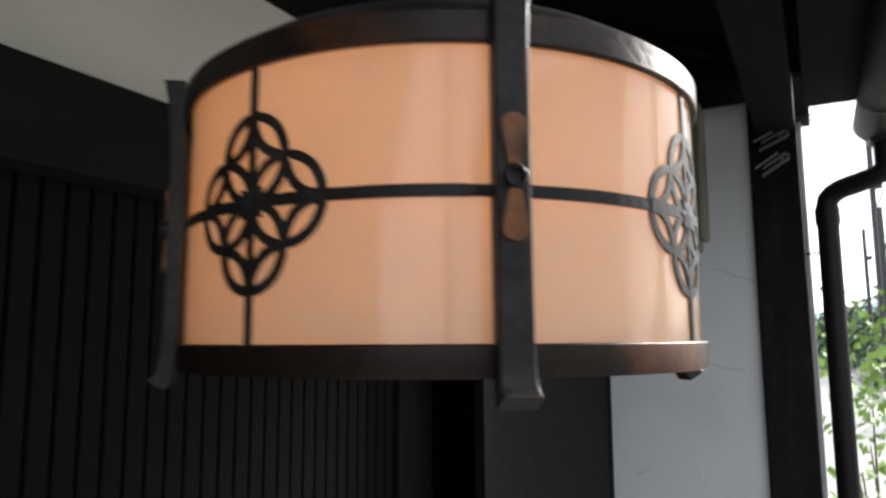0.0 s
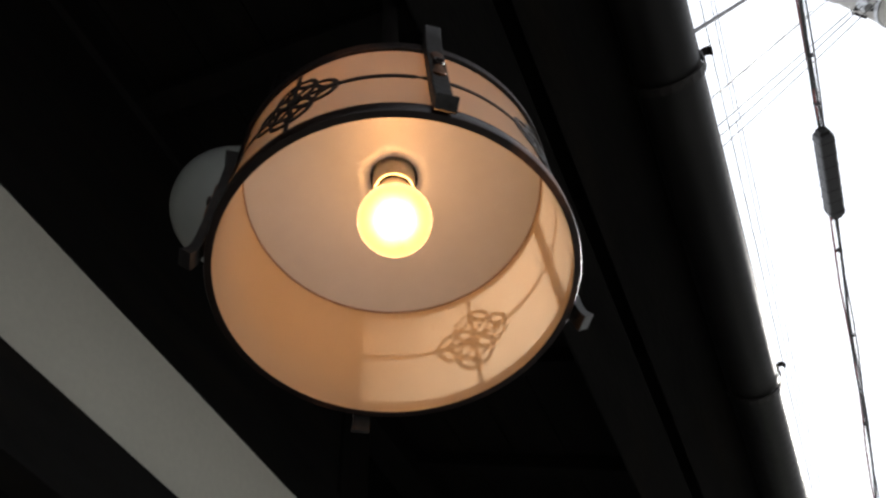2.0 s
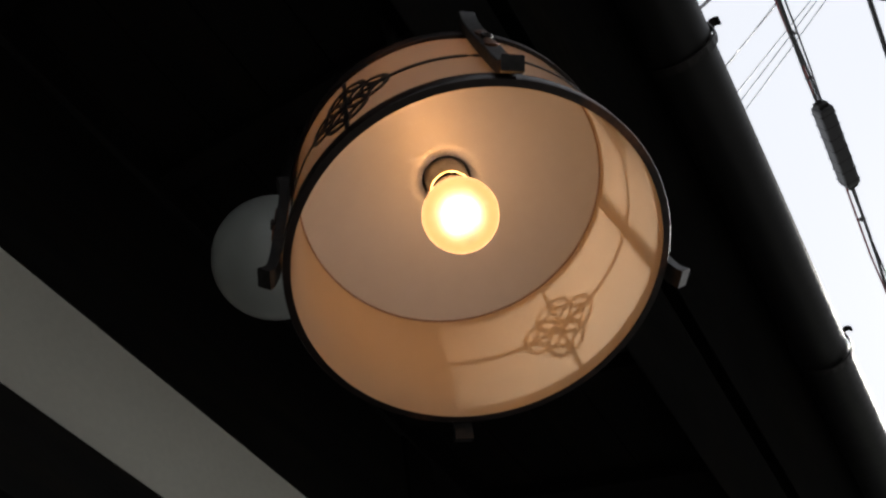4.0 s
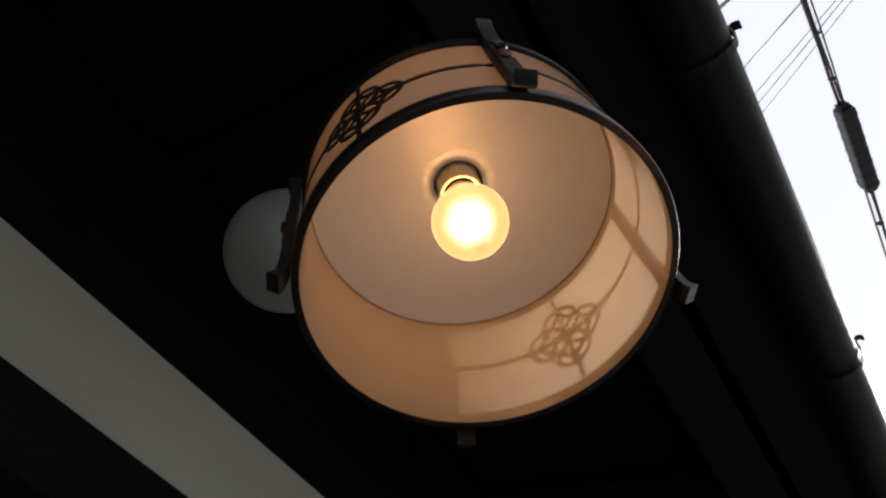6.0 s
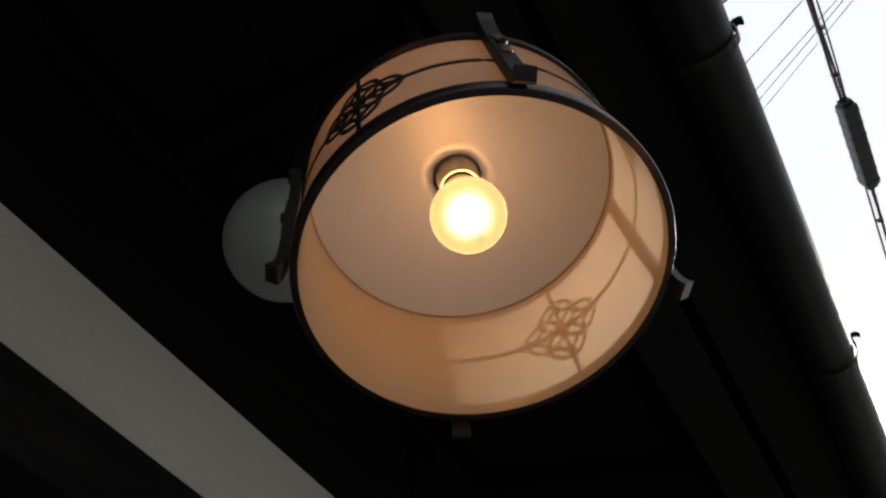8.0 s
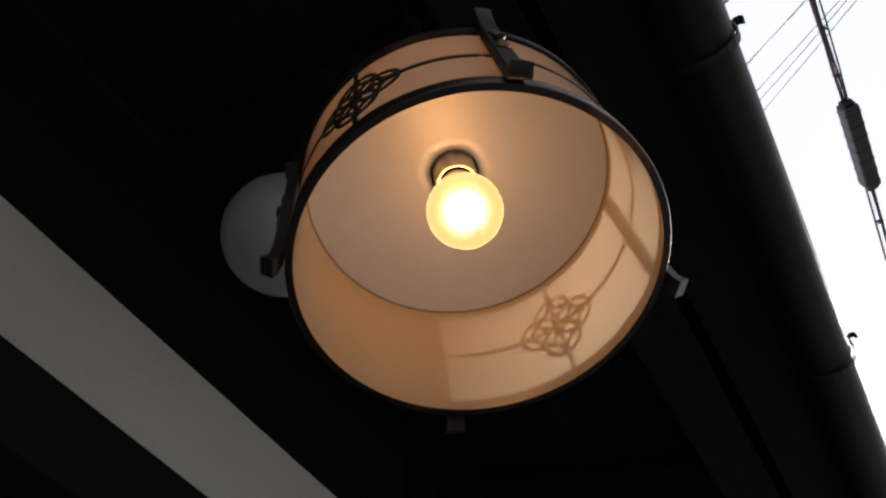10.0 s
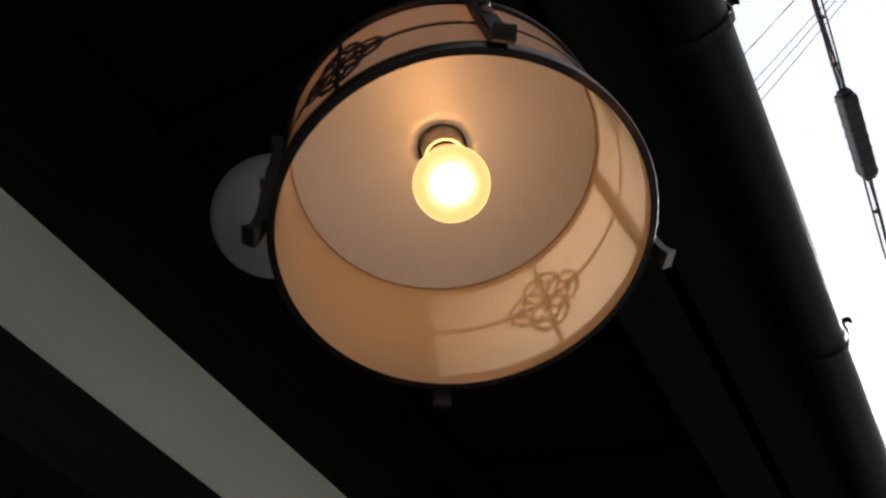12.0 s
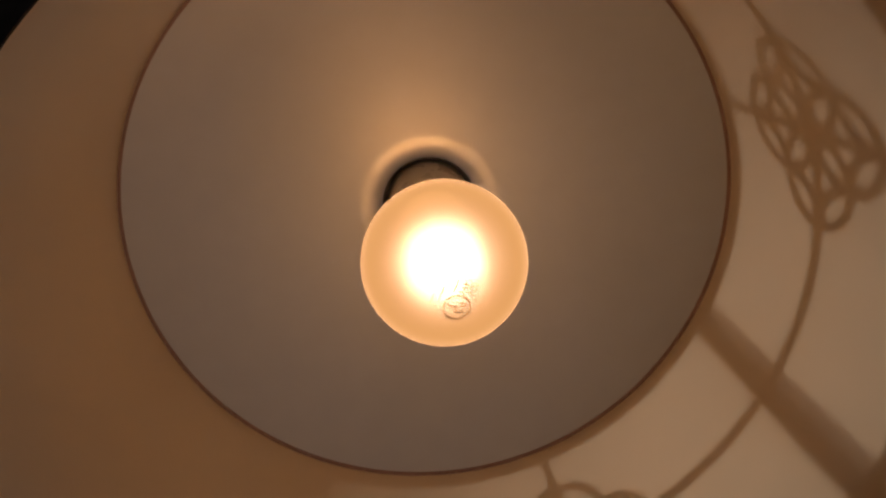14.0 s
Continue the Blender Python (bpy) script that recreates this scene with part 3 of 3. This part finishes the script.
def star_plate(az):
    """An eight-pointed star plate, curved on the drum."""
    bm = bmesh.new()
    lo, hi = [], []
    for j in range(16):
        a, r = math.pi * j / 8, 0.0082 if j % 2 == 0 else 0.0050
        u, v = r * math.cos(a), H2 + r * math.sin(a)
        lo.append(bm.verts.new(on_drum(u, v, 0.1223, az)))
        hi.append(bm.verts.new(on_drum(u, v, 0.1234, az)))
    top = bm.verts.new(on_drum(0, H2, 0.1240, az))
    for j in range(16):
        k = (j + 1) % 16
        bm.faces.new((lo[j], lo[k], hi[k], hi[j]))
        bm.faces.new((hi[j], hi[k], top))
    bm.faces.new(lo[::-1])
    return bm


def leaf_links():
    corners = [(A, A), (-A, A), (-A, -A), (A, -A)]
    links = [((0, 0), c) for c in corners]
    for tip in ((2 * A, 0), (-2 * A, 0), (0, 2 * A), (0, -2 * A)):
        links += [(tip, c) for c in corners if abs(c[0] - tip[0]) < 1.5 * A and abs(c[1] - tip[1]) < 1.5 * A]
    return links


for k in range(4):
    az = STRAP_AZ + radians(45 + 90 * k)
    med = part("medallion", drum_strip([(0, H1), (0, H3)], 0.0034, 0.1223, 0.12325, az), IRON, lantern, "blackened iron medallion of interlaced leaves on an upright bar")
    for i, (p, q) in enumerate(leaf_links()):
        part("leaf", drum_strip(leaf_ring(p, q), 0.0037, 0.1223, 0.12295 + 0.00002 * i, az, closed=True), IRON, med)
    part("star", star_plate(az), IRON, med)
    for tip in ((2 * A, 0), (-2 * A, 0), (0, 2 * A), (0, -2 * A)):
        u, v = tip[0] * 0.92, tip[1] * 0.92
        part("knot", drum_strip([(u - 0.0026, H2 + v), (u + 0.0026, H2 + v)], 0.0058, 0.1223, 0.12335, az), IRON, med)

# four straps that flare at both ends, with a copper ornament each
OUTER = [(0.1368, 0.1372), (0.1360, 0.1345), (0.1348, 0.1290), (0.1337, 0.1215), (0.1329, 0.112), (0.1325, 0.09), (0.1324, 0.0624), (0.1325, 0.035), (0.1328, 0.014), (0.1333, 0.005), (0.1342, -0.001), (0.1361, -0.0036), (0.1388, -0.0052)]
INNER = [(0.1268, 0.1374), (0.1266, 0.1348), (0.1263, 0.1295), (0.1260, 0.1222), (0.1258, 0.112), (0.1254, 0.09), (0.1252, 0.0624), (0.1254, 0.035), (0.1258, 0.014), (0.1264, 0.005), (0.1275, -0.0015), (0.1286, -0.006), (0.1310, -0.0098)]


def strap():
    """An upright iron strap with a flared top and a thick flared foot."""
    bm = bmesh.new()
    last = None
    for i, ((r, z), (ri, zi)) in enumerate(zip(OUTER, INNER)):
        w = 0.0060 + 0.0006 * max(0, i - 8) / 4
        c = 0.0007
        k = Vector((ri - r, zi - z)).normalized() * c
        row = [bm.verts.new(p) for p in ((r, -w + c, z), (r, w - c, z), (r + k.x, w, z + k.y), (ri, w, zi), (ri, -w, zi), (r + k.x, -w, z + k.y))]
        if last:
            for j in range(6):
                bm.faces.new((last[j], last[(j + 1) % 6], row[(j + 1) % 6], row[j]))
        else:
            bm.faces.new(row)
        last = row
    bm.faces.new(last[::-1])
    return bm


def ornament():
    """Two flared blades, end to end."""
    bm = bmesh.new()
    for s in (1, -1):
        prof = [(0.0022, 0.004), (0.0028, 0.008), (0.0036, 0.0125), (0.0043, 0.0165), (0.0041, 0.019), (0.0026, 0.0208), (0.0004, 0.0214)]
        last = None
        for w, h in prof:
            row = [bm.verts.new((r, q, H2 + 0.0026 + s * h)) for r, q in ((0.1320, -w), (0.1337, -w), (0.1342, -w * 0.5), (0.1342, w * 0.5), (0.1337, w), (0.1320, w))]
            if last:
                for j in range(6):
                    bm.faces.new((last[j], last[(j + 1) % 6], row[(j + 1) % 6], row[j]))
            else:
                bm.faces.new(row)
            last = row
        bm.faces.new(last[::-1])
    return bm


def ring_stud():
    bm = lathe([(0.0023, 0.0), (0.0040, 0.0), (0.0042, 0.0016), (0.0034, 0.0026), (0.0025, 0.0020)], 28)
    for v in bm.verts:
        v.co = Vector((0.1334 + v.co.z, v.co.x, H2 + 0.0026 + v.co.y))
    return bm


strap_me = finish(strap(), "strap", IRON, True)
orn_me = finish(ornament(), "ornament", COPPER, True)
stud_me = finish(ring_stud(), "ring_stud", IRON_BROWN, True)
for k in range(4):
    s = new("strap", strap_me)
    s.parent = lantern
    s.matrix_local = Matrix.Rotation(STRAP_AZ + radians(90 * k), 4, "Z")
    s["label"] = "blackened iron strap flared at both ends"
    for nm, me, lb in (("ornament", orn_me, "aged copper double-blade ornament"), ("ring_stud", stud_me, "")):
        o = new(nm, me)
        o.parent = s
        if lb:
            o["label"] = lb

# ---- bulb and socket ----
bulb = thing("light_bulb", "lit frosted incandescent bulb screwed into its socket", "light bulb", (0, 0, BULB_Z))
globe_prof = [(BULB_R * math.sin(radians(a)), -BULB_R * math.cos(radians(a))) for a in range(0, 131, 5)]
part("glass", lathe(globe_prof + [(0.0196, 0.0235), (0.0172, 0.0290), (0.0158, 0.0350), (0.0150, 0.0420)], 80, closed=False), frosted("bulb_glass"), bulb, "frosted glass glowing warm", smooth=True)
part("base", lathe([(0.0, 0.0425), (0.0136, 0.0425), (0.0136, 0.0460), (0.0, 0.0460)], 48, closed=False), INK, bulb, smooth=True)

socket = thing("bulb_socket", "cream and dark socket collar under the white disc", "lamp socket", (0, 0, LZ))
part("sleeve", lathe([(0.0150, 0.1325), (0.0158, 0.1318), (0.0166, 0.1322), (0.0172, 0.1335), (0.0178, 0.1400), (0.0180, 0.1620), (0.0150, 0.1620)], 56), PORCELAIN, socket, "cream porcelain sleeve", smooth=True)
part("cup", lathe([(0.0150, 0.1615), (0.0204, 0.1615), (0.0204, 0.1552), (0.0210, 0.1552), (0.0210, 0.1625), (0.0150, 0.1625)], 56), SOCKET, socket, "dark cup behind the opening", smooth=True)


# printed mark on the bulb, wrapped on its round end
def on_bulb(text, size, u, v, turn, name):
    """Narrow lettering wrapped on the bulb's lower end, u along x and v along y from the pole."""
    cu = bpy.data.curves.new(name, "FONT")
    cu.body, cu.size, cu.align_x, cu.align_y = text, size, "CENTER", "CENTER"
    cu.offset = 0.00003
    tmp = bpy.data.objects.new("tmp", cu)
    me = bpy.data.meshes.new_from_object(tmp)
    bpy.data.objects.remove(tmp)
    for vert in me.vertices:
        vert.co.x *= 0.78
    wrap(me, u, v, turn)
    return me


def wrap(me, u, v, turn):
    c, s = math.cos(radians(turn)), math.sin(radians(turn))  # mirrored, as it is read from below
    for vert in me.vertices:
        x, y = vert.co.x, vert.co.y
        p, q = u + x * c + y * s, v + x * s - y * c
        rr = BULB_R + 0.0003
        vert.co = Vector((p, q, -math.sqrt(max(rr * rr - p * p - q * q, 0))))
    me.materials.append(PRINT)


print_mark = thing("printed_mark", "small brown rating print on the bulb's round end", "printed mark", (0, 0, BULB_Z))
PRINT_TURN = 130
for word, size, u, v, nm in (("100V", 0.0036, 0.0071, -0.0011, "rating"), ("54W", 0.0036, 0.0047, -0.0024, "rating"), ("P", 0.0040, 0.0018, 0.0029, "approval"), ("S", 0.0040, 0.0002, 0.0052, "approval"), ("E", 0.0040, -0.0014, 0.0024, "approval")):
    new(nm, on_bulb(word, size, u, v, PRINT_TURN, nm)).parent = print_mark
circle = bmesh.new()
for i in range(36):
    a, b = 2 * math.pi * i / 36, 2 * math.pi * (i + 1) / 36
    circle.faces.new([circle.verts.new((r * math.cos(w), r * math.sin(w), 0)) for r, w in ((0.0040, a), (0.0045, a), (0.0045, b), (0.0040, b))])
me = bpy.data.meshes.new("approval_ring")
circle.to_mesh(me)
circle.free()
wrap(me, 0.0001, 0.0036, 0)
new("approval_ring", me).parent = print_mark
for u, v, half in ((0.0022, -0.0037, 0.0023), (-0.0032, -0.0024, 0.0030), (-0.0062, -0.0020, 0.0019)):
    line = finish(box((-half, -0.0002, 0), (half, 0.0002, 0.0001)), "small_print", None)
    wrap(line, u, v, PRINT_TURN)
    new("small_print", line).parent = print_mark

# ---- street side: pole, cables, plants, distance ----
CX, CZ = 1.92, 5.78
pole = thing("utility_pole", "grey concrete utility pole with wires and clamps", "utility pole", (2.78, 2.32, 0))
part("shaft", tube([(0, 0, 0), (0, 0, 6), (0, 0, 12)], [0.17, 0.15, 0.13], 32), CONCRETE, pole, smooth=True)
for z in (5.2, 5.75, 6.3, 7.0):
    part("clamp_band", lathe([(0.150, z), (0.158, z), (0.158, z + 0.04), (0.150, z + 0.04)], 32), STEEL, pole, smooth=True)
for z in (5.3, 5.8, 6.35, 6.9):
    part("step_wire", tube([(-0.15, -0.03, z), (-0.24, -0.06, z + 0.06), (-0.20, 0.02, z + 0.18), (-0.15, 0.06, z + 0.1)], 0.011, 8), CABLE, pole)
part("insulator", lathe([(0.0, 6.28), (0.03, 6.28), (0.035, 6.34), (0.02, 6.40), (0.0, 6.40)], 16, centre=(-0.22, -0.10), closed=False), STEEL, pole, smooth=True)
part("riser", tube([(-0.05, -0.17, 4.0), (-0.04, -0.17, 6.0), (-0.03, -0.16, 8.0)], 0.02, 8), CABLE_BLUE, pole, "blue-black riser cable")

trunk = thing("telephone_cable", "black telephone cable bundle with a splice closure, running along the street", "cable")
for dx, dz, r, mt, ph in ((0, 0, 0.012, CABLE, 0.0), (0.025, 0.018, 0.008, CABLE, 1.0), (-0.02, 0.02, 0.008, CABLE_RED, 2.2), (0.015, -0.02, 0.006, CABLE, 3.4)):
    pts = [(CX + dx * 0.7 + 0.008 * math.sin(2.2 * y + ph), y, CZ + dz * 0.8 + 0.012 * math.cos(2.6 * y + ph) + 0.004 * math.sin(9 * y + ph)) for y in [-6 + 0.35 * i for i in range(90)]]
    part("strand", tube(pts, r, 8), mt, trunk, smooth=True)
for y in [2.1, 2.45, 3.75, 4.7, 5.9, 7.4]:
    part("cable_tie", box((CX - 0.020, y, CZ - 0.018), (CX + 0.022, y + 0.012, CZ + 0.024), 0.004), CABLE, trunk)

splice = thing("splice_closure", "long black ribbed cable splice closure on the cable", "splice closure", (CX, 2.68, CZ - 0.02))
part("case", box((-0.052, 0.0, -0.058), (0.052, 0.70, 0.058), 0.02), CABLE, splice)
for k in range(7):
    part("rib", box((-0.0532, 0.05 + k * 0.1, -0.0592), (0.0532, 0.056 + k * 0.1, 0.0592), 0.002), GUTTER, splice)
for y in (-0.03, 0.70):
    part("end_seal", box((-0.036, y, -0.04), (0.036, y + 0.03, 0.04), 0.01), GUTTER, splice)

for i, (a, b, drop, r) in enumerate((
        ((2.63, 2.17, 6.36), (-0.6, 3.22, 5.98), 0.03, 0.004), ((2.63, 2.17, 6.32), (-0.6, 3.31, 5.94), 0.06, 0.004),
        ((2.63, 2.20, 6.28), (-0.6, 3.44, 5.90), 0.05, 0.0035), ((2.63, 2.20, 6.7), (-0.6, 3.1, 6.25), 0.03, 0.004),
        ((2.63, 2.20, 6.75), (-0.6, 3.2, 6.3), 0.06, 0.0025), ((2.66, 2.55, 8.1), (-0.6, 0.74, 3.44), 0.03, 0.017),
        ((2.80, 2.48, 6.45), (3.0, 33.9, 6.2), 0.1, 0.018),
        ((1.75, -3.0, 7.06), (1.62, 20.0, 6.96), 0.02, 0.004), ((1.80, -3.0, 6.9), (1.55, 20.0, 6.8), 0.03, 0.003), ((1.86, -3.0, 7.1), (1.60, 20.0, 6.5), 0.02, 0.003))):
    w = thing("overhead_wire", "thin black overhead wire", "wire", group="overhead wires")
    part("strand", tube(sag(a, b, drop), r, 6), CABLE, w, smooth=True)


def far_pole(x, y, h, r, name="street_pole"):
    p = thing(name, "thin dark distant street pole", "utility pole", (x, y, 0), group="distant poles")
    part("shaft", tube([(0, 0, 0), (0, 0, h)], [r, r * 0.75], 12), CABLE, p, smooth=True)
    part("bracket", box((-0.05, -0.05, h * 0.8), (0.22, 0.05, h * 0.83), 0.01), CABLE, p)


far_pole(1.55, 18.0, 4.9, 0.085)
far_pole(1.60, 20.05, 7.1, 0.09)
far_pole(1.80, -3.05, 7.2, 0.1)
far_pole(1.9, 30.0, 6.0, 0.08)
far_pole(3.0, 34.0, 6.4, 0.1)
far_pole(2.9, 24.0, 3.2, 0.06)

signal = thing("traffic_signal", "traffic signal on a thin arm, red lamp lit", "traffic signal", (2.6, 26.0, 4.0))
part("housing", box((-0.55, -0.1, -0.17), (0.55, 0.1, 0.17), 0.05), CABLE, signal)
red_lamp = lathe([(0.0, 0.0), (0.13, 0.0), (0.13, 0.02), (0.0, 0.02)], 20, closed=False)
part("red_lamp", red_lamp, glow("red_signal", (1.0, 0.08, 0.06), 1.2, 0.0), signal, "lit red lamp").matrix_local = pose(0.3, -0.11, 0, 90)
part("arm", tube([(0, 0.05, 0.1), (3.0, 0.05, 0.3), (3.0, 0.05, -4.0)], 0.05, 8), CABLE, signal)

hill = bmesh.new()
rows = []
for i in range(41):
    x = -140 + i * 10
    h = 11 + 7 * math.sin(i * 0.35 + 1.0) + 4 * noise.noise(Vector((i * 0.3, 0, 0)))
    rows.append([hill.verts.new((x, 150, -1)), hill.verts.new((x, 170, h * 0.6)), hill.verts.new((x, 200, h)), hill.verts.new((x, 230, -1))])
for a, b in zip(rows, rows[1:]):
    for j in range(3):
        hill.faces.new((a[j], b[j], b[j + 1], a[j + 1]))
solo("hill", hill, HILL, "wooded hills tinted blue for haze at the end of the valley", "hill", True, kind="structure")


def leaf_mass(name, label, category, centre, size, count, leaf, mat, trunk_to=None, seed=1, kind=""):
    rnd = random.Random(seed)
    plant = thing(name, label, category, centre)
    if trunk_to:
        for a in range(7):
            ang = rnd.uniform(0, 6.28)
            tip = Vector((math.cos(ang) * size[0] * 0.75, math.sin(ang) * size[1] * 0.75, trunk_to + size[2] * rnd.uniform(0.2, 0.9)))
            mid = tip * 0.5 + Vector((rnd.uniform(-0.04, 0.04), rnd.uniform(-0.04, 0.04), 0.05))
            part("stem", tube([(0, 0, 0), mid, tip], [0.014, 0.009, 0.003], 6), BARK, plant, smooth=True)
    bm = bmesh.new()
    clumps = [Vector((rnd.gauss(0, 0.45) * size[0], rnd.gauss(0, 0.45) * size[1], (trunk_to or 0) + rnd.uniform(-0.2, 1) * size[2])) for _ in range(max(6, count // 30))]
    for _ in range(count):
        c = rnd.choice(clumps)
        p = c + Vector((rnd.gauss(0, 0.13), rnd.gauss(0, 0.13), rnd.gauss(0, 0.12))) * max(size)
        m = Matrix.LocRotScale(p, Euler((rnd.uniform(-0.9, 0.9), rnd.uniform(-0.9, 0.9), rnd.uniform(0, 6.28))), None)
        L = leaf * rnd.uniform(0.6, 1.3)
        vs = [bm.verts.new(m @ Vector(q)) for q in ((0, 0, 0), (L * 0.45, L * 0.28, L * 0.06), (L, 0, -L * 0.05), (L * 0.45, -L * 0.28, L * 0.06), (L * 0.5, 0, 0))]
        bm.faces.new((vs[0], vs[4], vs[1]))
        bm.faces.new((vs[1], vs[4], vs[2]))
        bm.faces.new((vs[0], vs[3], vs[4]))
        bm.faces.new((vs[3], vs[2], vs[4]))
    ob = part("leaves", bm, mat, plant)
    return plant


leaf_mass("garden_shrub", "leafy light-green shrub at the corner of the house", "shrub", (0.34, 3.05, 0.0), (0.20, 0.30, 0.80), 620, 0.055, LEAF, 1.25, 3)
leaf_mass("garden_shrub", "leafy light-green shrub at the corner of the house", "shrub", (0.66, 3.7, 0.0), (0.26, 0.3, 0.4), 420, 0.055, LEAF, 0.95, 5)
leaf_mass("roadside_tree", "dense green roadside trees in the distance", "tree", (5.0, 38, 0), (4.0, 5.0, 2.6), 2500, 0.5, LEAF_DARK, 0.6, 7)
leaf_mass("roadside_tree", "dense green roadside trees in the distance", "tree", (0.4, 50, 0), (4.0, 5.0, 2.2), 2500, 0.5, LEAF_DARK, 0.5, 9)
leaf_mass("verge_hedge", "low green hedge along the road", "hedge", (2.6, 16, 0), (0.9, 2.5, 0.6), 1600, 0.14, GRASS, 0.1, 11)

house = thing("distant_house", "small pale distant house with dark roof", "house", (4.6, 60, 0))
part("wall", box((-2, -2, 0), (2, 2, 2.6)), HOUSE_WALL, house)
bm = bmesh.new()
vs = [bm.verts.new(c) for c in ((-2.3, -2.3, 2.6), (2.3, -2.3, 2.6), (2.3, 2.3, 2.6), (-2.3, 2.3, 2.6), (-2.3, 0, 3.8), (2.3, 0, 3.8))]
for f in ((0, 1, 5, 4), (2, 3, 4, 5), (0, 4, 3), (1, 2, 5), (0, 3, 2, 1)):
    bm.faces.new([vs[i] for i in f])
part("roof", bm, HOUSE_ROOF, house)

# the house across the street, which closes the view behind the walk
across = thing("house_across", "plain pale house across the street", "house", (10.5, 0, 0))
part("wall", box((-2, -9, 0), (3, 3, 5.0)), HOUSE_WALL, across)
part("roof", box((-2.5, -9.5, 5.0), (3.5, 3.5, 5.4), 0.1), HOUSE_ROOF, across)
